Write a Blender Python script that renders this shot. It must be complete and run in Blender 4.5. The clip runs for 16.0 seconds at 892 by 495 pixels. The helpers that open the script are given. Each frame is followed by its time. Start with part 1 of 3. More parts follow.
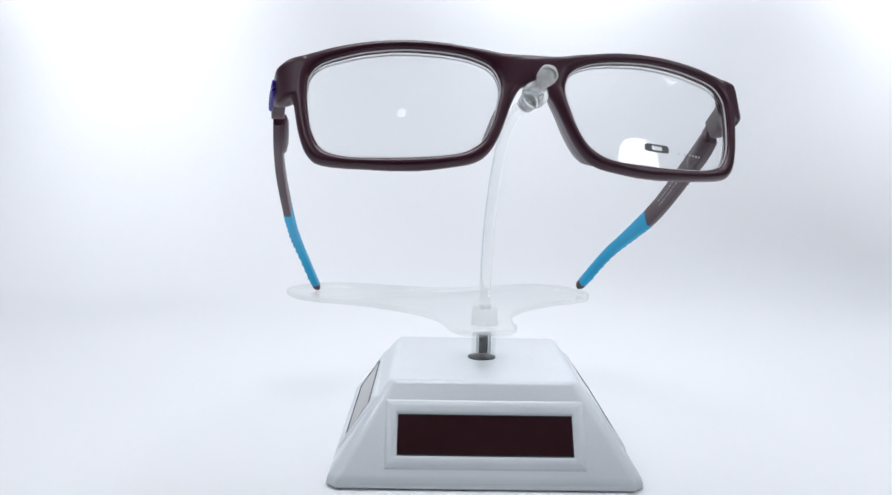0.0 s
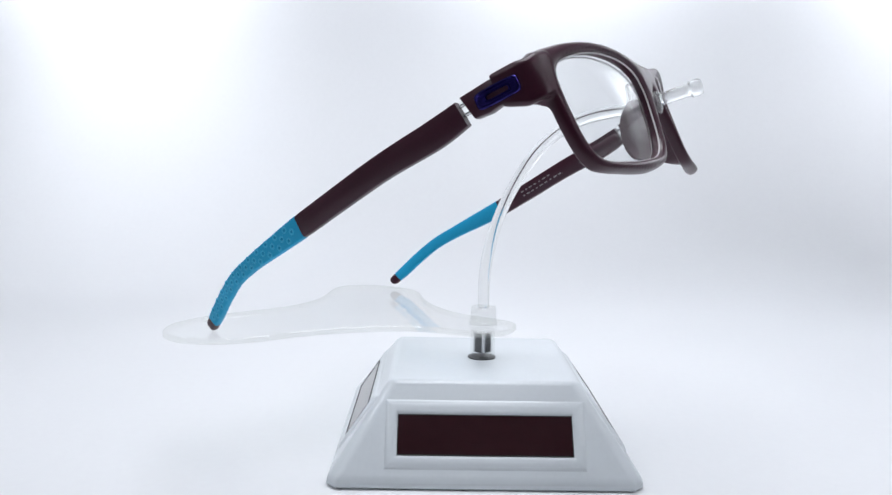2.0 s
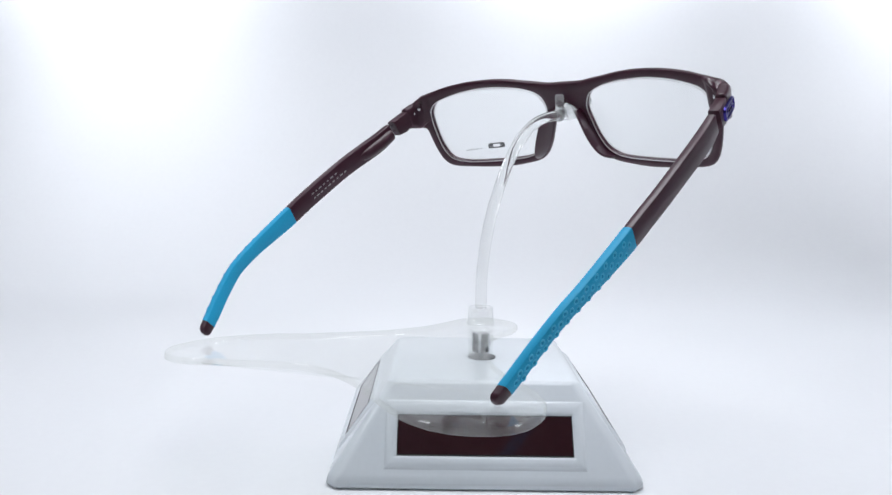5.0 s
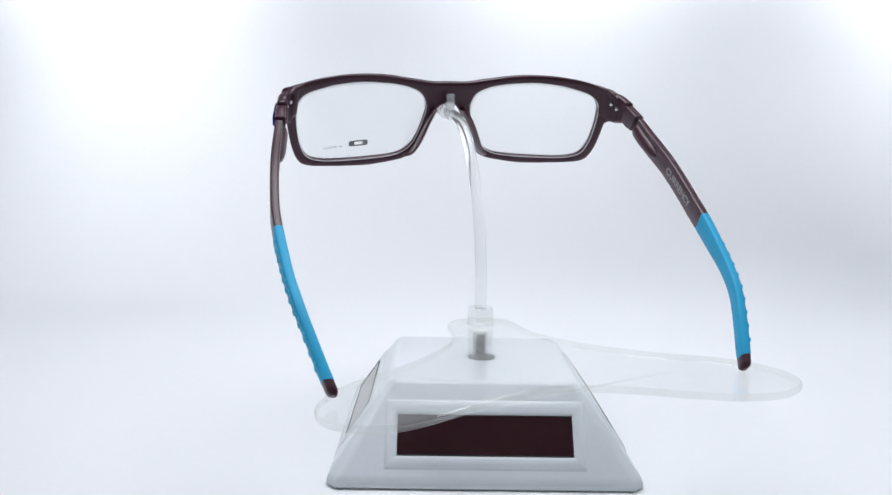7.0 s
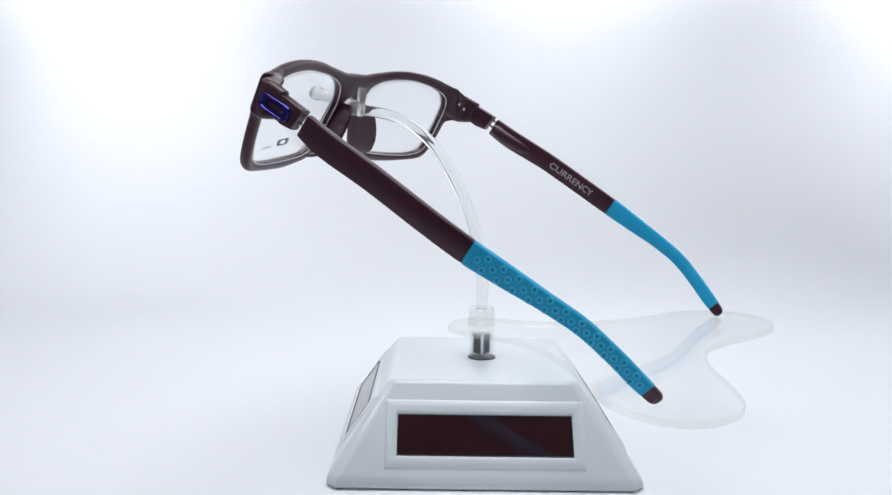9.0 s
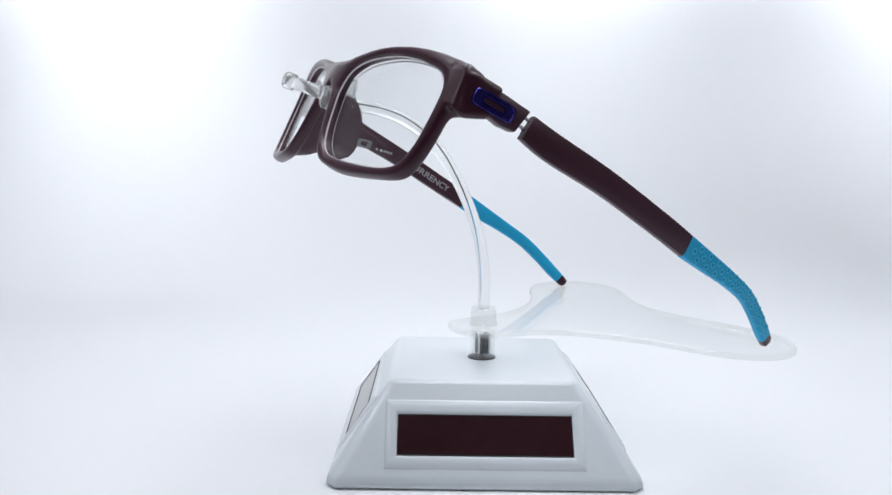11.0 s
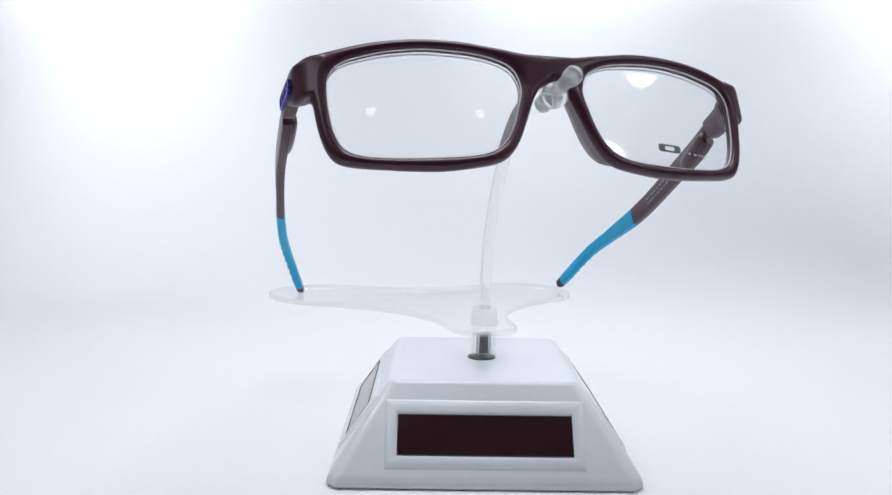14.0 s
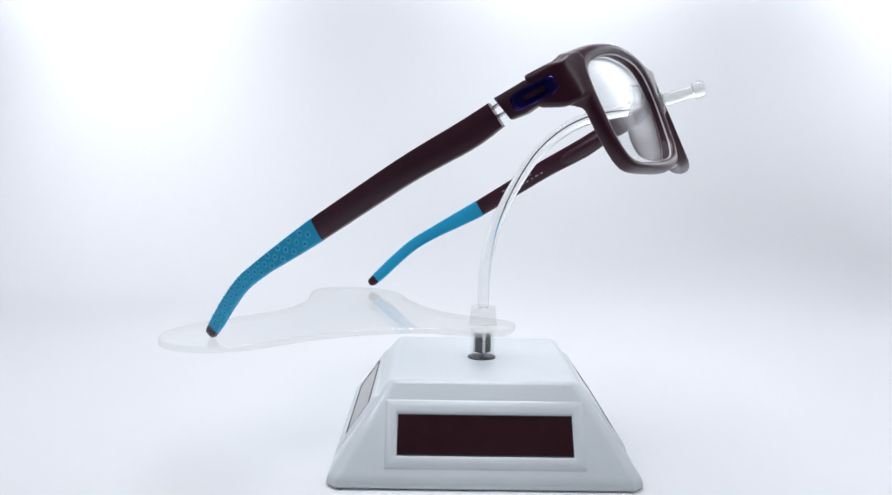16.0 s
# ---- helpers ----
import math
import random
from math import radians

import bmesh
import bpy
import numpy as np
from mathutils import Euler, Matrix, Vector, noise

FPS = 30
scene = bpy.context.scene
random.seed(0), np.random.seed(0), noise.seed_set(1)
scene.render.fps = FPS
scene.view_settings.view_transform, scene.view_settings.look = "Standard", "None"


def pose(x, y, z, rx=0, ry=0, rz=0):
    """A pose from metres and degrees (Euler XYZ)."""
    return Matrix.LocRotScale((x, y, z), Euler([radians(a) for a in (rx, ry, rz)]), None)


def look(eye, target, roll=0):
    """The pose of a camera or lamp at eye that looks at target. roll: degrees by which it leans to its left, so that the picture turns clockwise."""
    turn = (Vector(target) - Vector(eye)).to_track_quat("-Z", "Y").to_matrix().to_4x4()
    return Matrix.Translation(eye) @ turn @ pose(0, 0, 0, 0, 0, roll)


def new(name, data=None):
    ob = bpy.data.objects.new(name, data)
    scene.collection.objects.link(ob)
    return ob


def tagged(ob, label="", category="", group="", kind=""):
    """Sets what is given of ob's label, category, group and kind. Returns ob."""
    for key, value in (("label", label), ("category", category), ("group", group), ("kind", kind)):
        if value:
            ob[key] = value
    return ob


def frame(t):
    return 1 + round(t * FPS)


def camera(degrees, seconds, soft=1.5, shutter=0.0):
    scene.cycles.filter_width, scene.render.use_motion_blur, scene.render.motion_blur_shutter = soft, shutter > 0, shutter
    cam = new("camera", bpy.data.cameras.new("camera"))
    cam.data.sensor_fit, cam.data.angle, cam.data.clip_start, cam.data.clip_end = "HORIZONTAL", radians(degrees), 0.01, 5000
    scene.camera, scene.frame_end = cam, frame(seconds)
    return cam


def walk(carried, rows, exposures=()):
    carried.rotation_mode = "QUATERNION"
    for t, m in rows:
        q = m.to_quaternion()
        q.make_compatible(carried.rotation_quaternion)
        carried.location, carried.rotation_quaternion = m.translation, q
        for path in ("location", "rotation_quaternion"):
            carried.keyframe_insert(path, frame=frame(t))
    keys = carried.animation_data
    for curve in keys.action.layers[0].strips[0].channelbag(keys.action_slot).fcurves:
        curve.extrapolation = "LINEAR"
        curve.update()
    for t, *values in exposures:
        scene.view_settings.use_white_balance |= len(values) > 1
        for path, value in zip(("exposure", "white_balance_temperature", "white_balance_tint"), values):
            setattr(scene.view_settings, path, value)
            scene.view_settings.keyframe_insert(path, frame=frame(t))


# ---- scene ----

MM = 0.001
UP = 0.0427          # height of the plate's reference level over the table
TURN_RATE = 26.17    # degrees a second
TURN_START = 12.34

# ---- camera ----
cam = camera(56.55, 16.0)
EYE = Vector((0.0, -0.2907, 0.0625 + UP))
YAW, PITCH, ROLL = radians(-2.647), radians(-7.158), 0.951
AIM = EYE + Vector((math.sin(YAW) * math.cos(PITCH), math.cos(YAW) * math.cos(PITCH), math.sin(PITCH)))
walk(cam, [(0.0, look(EYE, AIM, ROLL)), (16.0, look(EYE, AIM, ROLL))], exposures=[(0.0, 0.0), (16.0, 0.0)])

# ---- world and lamps ----
world = bpy.data.worlds.new("world")
scene.world = world
world.use_nodes = True
world.node_tree.nodes["Background"].inputs[0].default_value = (0.86, 0.93, 1.0, 1)
world.node_tree.nodes["Background"].inputs[1].default_value = 0.25


def area_lamp(name, eye, target, size, power, colour=(0.915, 0.945, 1.0), shape="SQUARE", spread=180):
    data = bpy.data.lights.new(name, "AREA")
    data.shape, data.size, data.energy, data.color = shape, size, power, colour
    data.spread = radians(spread)
    ob = new(name, data)
    ob.matrix_world = look(eye, target)
    return ob


# unseen overhead fill, added in place of the tent roof's glow
area_lamp("top_softbox", (0, 0.05, 0.66), (0, 0.05, 0), 0.47, 1.50, shape="DISK", spread=116)
area_lamp("front_lamp", (-0.42, -0.46, 0.60), (0, 0.05, 0.02), 0.12, 0.20, shape="DISK", spread=120)
area_lamp("front_lamp", (0.52, -0.32, 0.46), (0, 0.05, 0.05), 0.11, 0.13, shape="DISK", spread=120)
area_lamp("side_lamp", (-0.58, -0.02, 0.68), (-0.05, -0.1, 0.05), 0.17, 0.28, shape="DISK", spread=100)
area_lamp("side_lamp", (0.58, -0.02, 0.68), (0, -0.1, 0.05), 0.17, 0.18, shape="DISK", spread=100)
area_lamp("small_lamp", (-0.05, -0.55, 0.70), (0, 0, 0.10), 0.03, 0.011, shape="DISK")
area_lamp("small_lamp", (0.26, -0.50, 0.70), (0, 0, 0.10), 0.03, 0.011, shape="DISK")
area_lamp("back_lamp", (-0.32, 0.30, 0.37), (-0.33, 0.46, 0.22), 0.12, 0.48, spread=125)
area_lamp("back_lamp", (0.39, 0.31, 0.39), (0.42, 0.46, 0.30), 0.12, 0.66, spread=120)
# unseen middle light, added only to brighten the upper back wall
area_lamp("back_lamp", (0.07, 0.28, 0.39), (0.07, 0.46, 0.31), 0.14, 0.32, spread=110)


# ---- materials ----
def material(name, colour, rough=0.5, metal=0.0, grain=0.06, scale=900.0, bump=0.05, spec=0.5, coarse=60.0):
    m = bpy.data.materials.new(name)
    m.use_nodes = True
    nt = m.node_tree
    b = nt.nodes["Principled BSDF"]
    b.inputs["Roughness"].default_value = rough
    b.inputs["Metallic"].default_value = metal
    b.inputs["Specular IOR Level"].default_value = spec
    tc = nt.nodes.new("ShaderNodeTexCoord")
    fine = nt.nodes.new("ShaderNodeTexNoise")
    fine.inputs["Scale"].default_value = scale
    big = nt.nodes.new("ShaderNodeTexNoise")
    big.inputs["Scale"].default_value = coarse
    for n in (fine, big):
        nt.links.new(tc.outputs["Object"], n.inputs["Vector"])
    add = nt.nodes.new("ShaderNodeMath")
    add.operation = "ADD"
    nt.links.new(fine.outputs["Fac"], add.inputs[0])
    nt.links.new(big.outputs["Fac"], add.inputs[1])
    ramp = nt.nodes.new("ShaderNodeMapRange")
    ramp.inputs["From Min"].default_value, ramp.inputs["From Max"].default_value = 0.6, 1.4
    ramp.inputs["To Min"].default_value, ramp.inputs["To Max"].default_value = 1 - grain, 1 + grain
    nt.links.new(add.outputs[0], ramp.inputs["Value"])
    mul = nt.nodes.new("ShaderNodeVectorMath")
    mul.operation = "SCALE"
    mul.inputs[0].default_value = colour
    nt.links.new(ramp.outputs[0], mul.inputs["Scale"])
    nt.links.new(mul.outputs[0], b.inputs["Base Color"])
    if bump:
        bp = nt.nodes.new("ShaderNodeBump")
        bp.inputs["Strength"].default_value = bump
        bp.inputs["Distance"].default_value = 0.0002
        nt.links.new(fine.outputs["Fac"], bp.inputs["Height"])
        nt.links.new(bp.outputs[0], b.inputs["Normal"])
    return m


def clear(name, colour, through_part, ior=1.49, rough=0.02):
    """Refracting clear plastic, a little milky."""
    m = bpy.data.materials.new(name)
    m.use_nodes = True
    b = m.node_tree.nodes["Principled BSDF"]
    b.inputs["Base Color"].default_value = (*colour, 1)
    b.inputs["Transmission Weight"].default_value = through_part
    b.inputs["IOR"].default_value = ior
    b.inputs["Roughness"].default_value = rough
    return m


def sheet(name, colour, milky, ior=1.49):
    """A thin clear sheet: straight through, a little milky, glossy by its angle."""
    m = bpy.data.materials.new(name)
    m.use_nodes = True
    nt = m.node_tree
    nt.nodes.remove(nt.nodes["Principled BSDF"])
    out = nt.nodes["Material Output"]
    clear_part, white, gloss = (nt.nodes.new("ShaderNodeBsdf" + k) for k in ("Transparent", "Diffuse", "Glossy"))
    clear_part.inputs["Color"].default_value = (*colour, 1)
    white.inputs["Color"].default_value = (0.80, 0.81, 0.80, 1)
    gloss.inputs["Roughness"].default_value = 0.015
    inner, outer = nt.nodes.new("ShaderNodeMixShader"), nt.nodes.new("ShaderNodeMixShader")
    inner.inputs[0].default_value = milky
    facing = nt.nodes.new("ShaderNodeLayerWeight")
    facing.inputs["Blend"].default_value = 0.5
    power, gain = nt.nodes.new("ShaderNodeMath"), nt.nodes.new("ShaderNodeMath")
    power.operation, gain.operation = "POWER", "MULTIPLY_ADD"
    power.inputs[1].default_value = 4.5
    gain.inputs[1].default_value, gain.inputs[2].default_value = 0.5, 0.5 * ((ior - 1) / (ior + 1)) ** 2 * 2
    nt.links.new(facing.outputs["Facing"], power.inputs[0])
    nt.links.new(power.outputs[0], gain.inputs[0])
    nt.links.new(clear_part.outputs[0], inner.inputs[1])
    nt.links.new(white.outputs[0], inner.inputs[2])
    nt.links.new(gain.outputs[0], outer.inputs[0])
    nt.links.new(inner.outputs[0], outer.inputs[1])
    nt.links.new(gloss.outputs[0], outer.inputs[2])
    nt.links.new(outer.outputs[0], out.inputs["Surface"])
    return m


PAPER = material("white paper sweep", (0.80, 0.81, 0.83), 0.75, grain=0.012, scale=300, bump=0.03, coarse=9)
FABRIC = material("white tent fabric", (0.48, 0.49, 0.50), 0.85, grain=0.02, scale=500, bump=0.05, coarse=9)
DARK_ROOM = material("dark grey stand-in for the room", (0.07, 0.07, 0.075), 0.9, grain=0.1, scale=500, bump=0.05, coarse=9)
CASE = material("white moulded plastic", (0.69, 0.73, 0.765), 0.26, grain=0.02, scale=700, bump=0.02)
CELL = material("solar cell", (0.028, 0.0085, 0.0115), 0.06, grain=0.10, scale=250, bump=0.0, coarse=40)
FRAME = material("satin dark plum brown plastic", (0.046, 0.0098, 0.0215), 0.32, spec=0.46, grain=0.14, scale=1800, bump=0.06)
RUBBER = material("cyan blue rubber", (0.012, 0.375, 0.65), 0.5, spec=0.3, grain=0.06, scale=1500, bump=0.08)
# lit and shaded copies of the sleeve rubber, for the rings' relief
RING_LIT = material("cyan rubber painted lit", (0.045, 0.48, 0.74), 0.5, spec=0.3, grain=0.06, scale=1500, bump=0.08)
PIT_SHADE = material("cyan rubber painted shaded", (0.007, 0.27, 0.52), 0.6, spec=0.2, grain=0.06, scale=1500, bump=0.05)
CELL_OUTLINE = material("black cell outline", (0.012, 0.010, 0.011), 0.5, grain=0.05, bump=0.0)
BADGE = material("violet blue anodised metal", (0.040, 0.028, 0.21), 0.20, 0.85, grain=0.1, bump=0.0)
STEEL = material("bright steel", (0.72, 0.72, 0.74), 0.16, 1.0, grain=0.05, bump=0.0)
DARKSTEEL_AND_REFLECTION = material("dark steel and painted dark reflection", (0.05, 0.052, 0.06), 0.35, 0.6, grain=0.1, bump=0.02)
INK = material("grey ink", (0.16, 0.16, 0.17), 0.6, grain=0.1, bump=0.0)
PRINT = material("faint grey lens print", (0.50, 0.50, 0.51), 0.6, grain=0.1, bump=0.0)
PALE = material("pale grey ink", (0.36, 0.34, 0.35), 0.6, grain=0.1, bump=0.0)
GROUND_AND_GLINT = material("frosted lens edge and painted glint", (0.72, 0.69, 0.71), 0.35, grain=0.05, bump=0.0)
ACRYLIC = sheet("clear acrylic", (0.975, 0.98, 0.975), 0.07)
ROD = clear("clear acrylic rod", (0.985, 0.99, 0.985), 0.95, 1.32)
FROST = clear("frosted acrylic", (0.97, 0.98, 0.98), 0.80, 1.25, 0.15)
SLEEVE = sheet("clear thin tube", (0.99, 0.992, 0.99), 0.015)
PLATE_FACE = sheet("clear acrylic sheet", (0.99, 0.995, 0.99), 0.012)
PLATE_EDGE = sheet("cut acrylic edge", (0.985, 0.99, 0.975), 0.10)
LENS = sheet("clear demo lens", (0.985, 0.99, 0.99), 0.0, 1.5)


# ---- mesh helpers ----
def mesh_of(name, bm, mat, smooth=True):
    bmesh.ops.recalc_face_normals(bm, faces=bm.faces)
    me = bpy.data.meshes.new(name)
    bm.to_mesh(me)
    bm.free()
    me.materials.append(mat)
    if smooth:
        me.shade_smooth()
        me.set_sharp_from_angle(angle=radians(35))
    return me


def part(name, bm, mat, parent, label="", smooth=True):
    ob = new(name, mesh_of(name, bm, mat, smooth))
    ob.parent = parent
    return tagged(ob, label)


def thing(name, label, category, **tags):
    ob = new(name)
    ob.empty_display_size = 0.02
    return tagged(ob, label, category, **tags)


def catmull(points, per=8, closed=True):
    """A smooth line through points of any dimension."""
    pts = [Vector(p) for p in points]
    n, out = len(pts), []
    for i in range(n if closed else n - 1):
        q = [pts[(i + k) % n] if closed else pts[min(max(i + k, 0), n - 1)] for k in (-1, 0, 1, 2)]
        for j in range(per):
            t = j / per
            out.append(0.5 * (2 * q[1] + (q[2] - q[0]) * t + (2 * q[0] - 5 * q[1] + 4 * q[2] - q[3]) * t * t
                              + (3 * q[1] - q[0] - 3 * q[2] + q[3]) * t ** 3))
    if not closed:
        out.append(pts[-1])
    return out


def loft(rings, bm=None, caps=True):
    """Skin over rings of equal length."""
    bm = bm or bmesh.new()
    rows = [[bm.verts.new(p) for p in ring] for ring in rings]
    n = len(rows[0])
    for a, b in zip(rows, rows[1:]):
        for i in range(n):
            bm.faces.new((a[i], a[(i + 1) % n], b[(i + 1) % n], b[i]))
    if caps:
        bm.faces.new(rows[0][::-1])
        bm.faces.new(rows[-1])
    return bm


def tube(path, radius, sides=20, bm=None):
    """A round bar along a path; radius is one number or one for each point."""
    path = [Vector(p) for p in path]
    rings = []
    side = None
    for i, p in enumerate(path):
        way = (path[min(i + 1, len(path) - 1)] - path[max(i - 1, 0)]).normalized()
        if side is None:
            side = way.orthogonal().normalized()
        side = (side - way * side.dot(way)).normalized()
        up = way.cross(side)
        r = radius[i] if isinstance(radius, (list, tuple)) else radius
        rings.append([p + r * (math.cos(a) * side + math.sin(a) * up)
                      for a in (2 * math.pi * k / sides for k in range(sides))])
    return loft(rings, bm)


def lathe(profile, centre, axis=(0, 0, 1), sides=32, bm=None):
    """A turned body: profile rows of (height, radius)."""
    axis = Vector(axis).normalized()
    return tube([Vector(centre) + axis * h for h, _ in profile], [max(r, 1e-5) for _, r in profile], sides, bm)


def slab(outline, z0, z1, chamfer):
    """A flat plate with softened rims from an outline in x and y."""
    n = len(outline)
    mid = sum((Vector(p).to_2d() for p in outline), Vector((0, 0))) / n
    normals = []
    for i in range(n):
        d = Vector(outline[(i + 1) % n]).to_2d() - Vector(outline[i - 1]).to_2d()
        normals.append(Vector((d.y, -d.x)).normalized())
    area = sum(outline[i][0] * outline[(i + 1) % n][1] - outline[(i + 1) % n][0] * outline[i][1] for i in range(n))
    sign = 1 if area > 0 else -1
    rings = []
    for z, c in ((z0, chamfer), (z0 + chamfer, 0), (z1 - chamfer, 0), (z1, chamfer)):
        rings.append([(*(Vector(p).to_2d() - sign * c * k), z) for p, k in zip(outline, normals)])
    return loft(rings)


def box(bm, m, sx, sy, sz, bevel=0.0):
    made = bmesh.ops.create_cube(bm, size=1, matrix=m @ Matrix.Diagonal((sx, sy, sz, 1)))
    if bevel:
        edges = {e for v in made["verts"] for e in v.link_edges}
        bmesh.ops.bevel(bm, geom=list(edges), offset=bevel, segments=2, profile=0.5, affect="EDGES")
    return bm


# ---- the light tent ----
def backdrop():
    """Seamless paper: table, curve and back wall in one sheet."""
    profile = [(-0.95, 0.0), (-0.3, 0.0), (0.1, 0.0), (0.22, 0.0)]
    radius, y0 = 0.20, 0.24
    for k in range(17):
        a = radians(90 * k / 16)
        profile.append((y0 + radius * math.sin(a), radius * (1 - math.cos(a))))
    profile.append((y0 + radius, 0.85))
    rings = []
    for x in [-0.62 + 1.24 * k / 24 for k in range(25)]:
        top = [(x, y, z) for y, z in profile]
        rings.append(top + [(x, y + (0.004 if z > 0.02 else 0.0), z - 0.004) for y, z in reversed(profile)])
    bm = loft(rings)
    tagged(new("backdrop", mesh_of("backdrop", bm, PAPER)), "seamless white paper sweep of a light tent", "backdrop", kind="structure")


def tent():
    for name, x in (("wall_west", -0.625), ("wall_east", 0.625)):
        bm = box(bmesh.new(), pose(x, -0.25, 0.4), 0.008, 1.4, 0.9)
        tagged(new(name, mesh_of(name, bm, FABRIC, False)), "white fabric side of a light tent", "wall", kind="structure")
    # unseen dark sheet, added for the dark room at the tent's open front
    bm = box(bmesh.new(), pose(0, -0.955, 0.4), 1.24, 0.008, 0.9)
    tagged(new("wall_south", mesh_of("wall_south", bm, DARK_ROOM, False)), "unseen dark sheet standing in for the dark room at the open front", "wall", kind="structure")
    bm = box(bmesh.new(), pose(0, -0.25, 0.855), 1.26, 1.42, 0.008)
    tagged(new("ceiling", mesh_of("ceiling", bm, FABRIC, False)), "white fabric roof of a light tent", "ceiling", kind="structure")


backdrop()
tent()


# ---- the solar turntable ----
def turntable():
    base = thing("solar_turntable", "white plastic solar turntable base with dark red solar cells", "turntable")
    base.matrix_world = pose(-0.0007, 0, 0, 0, 0, 3.3)
    a, b, c, zt, zl = 0.0487, 0.0306, 0.0286, UP - 0.0133, 0.0034

    def ring(h, f, z):
        return [(-f, -h, z), (f, -h, z), (h, -f, z), (h, f, z), (f, h, z), (-f, h, z), (-h, f, z), (-h, -f, z)]
    bm = loft([ring(a - 0.0008, a - 0.0034, 0.0), ring(a + 0.0002, a - 0.0030, 0.0008), ring(a, a - 0.0028, zl), ring(b, c, zt)])
    edges = [e for e in bm.edges if min(v.co.z for v in e.verts) > 0.001]
    bmesh.ops.bevel(bm, geom=edges, offset=0.0014, segments=5, profile=0.5, affect="EDGES")
    part("housing", bm, CASE, base)
    lean = math.atan2(b - a, zt - zl)
    slope = math.hypot(a - b, zt - zl)
    for k in range(4):
        # face space: x across, y up the slope, z outwards
        m = pose(0, 0, 0, 0, 0, 90 * k) @ Matrix.Translation((0, -a, zl)) @ Matrix.Rotation(radians(90) + lean, 4, "X")

        def loop(hx, y0, y1, z):
            return [m @ Vector(p) for p in ((-hx, y0, z), (hx, y0, z), (hx, y1, z), (-hx, y1, z))]
        y0, y1 = slope * 0.25 - 0.0005, slope * 0.64
        bm = loft([loop(0.0313, y0 - 0.0046, y1 + 0.0050, -0.0008), loop(0.0314, y0 - 0.0044, y1 + 0.0050, -0.00005),
                   loop(0.0298, y0 - 0.0026, y1 + 0.0032, 0.0008), loop(0.0279, y0 - 0.0006, y1 + 0.0007, 0.0008),
                   loop(0.0274, y0, y1, 0.0004), loop(0.0274, y0, y1, -0.0006)], caps=False)
        edges = [e for e in bm.edges if abs((m.inverted() @ e.verts[0].co).z - 0.0008) < 1e-5 and abs((m.inverted() @ e.verts[1].co).z - 0.0008) < 1e-5]
        bmesh.ops.bevel(bm, geom=edges, offset=0.0007, segments=4, profile=0.5, affect="EDGES")
        part("cell_surround", bm, CASE, base)
        bm = box(bmesh.new(), m @ Matrix.Translation((0, (y0 + y1) / 2, 0.0002)), 0.0547, y1 - y0 - 0.0001, 0.0008)
        cell = part("solar_cell", bm, CELL, base, "dark red glossy solar cell", False)
        # thin black strip added along the cell's edge
        rim = [loop(0.0274, y0, y1, -0.0002), loop(0.0274, y0, y1, 0.00075), loop(0.0271, y0 + 0.0003, y1 - 0.0003, 0.00075), loop(0.0271, y0 + 0.0003, y1 - 0.0003, -0.0002)]
        part("gasket", loft(rim, caps=False), CELL_OUTLINE, cell, "thin black outline round the cell", False)
    bm = lathe([(-0.0002, 0.0050), (0.0002, 0.0050), (0.0003, 0.0046), (0.00015, 0.0030), (0.0001, 0.0008)], (0.0007, 0, zt))
    part("bearing_ring", bm, DARKSTEEL_AND_REFLECTION, base, "dark metal bearing ring")
    return base


turntable()


# ---- the acrylic holder, turning ----
PLATE = [(0, -11.5), (8, -9.5), (12, -3), (13, 8), (15.5, 18), (22, 29), (32, 39.5), (44, 48.5), (56, 55), (65.5, 63.5),
         (70.0, 75), (67.5, 85.5), (58, 92.6), (46, 93.4), (34, 89.4), (20, 82.6), (9, 78.6), (0, 77.6)]


def smooth(x):
    x = min(1.0, max(0.0, x))
    return x * x * (3 - 2 * x)


def sag(x):
    """The plate droops a little towards one wing."""
    return 0.0021 * max(0.0, x / 0.05) ** 1.5


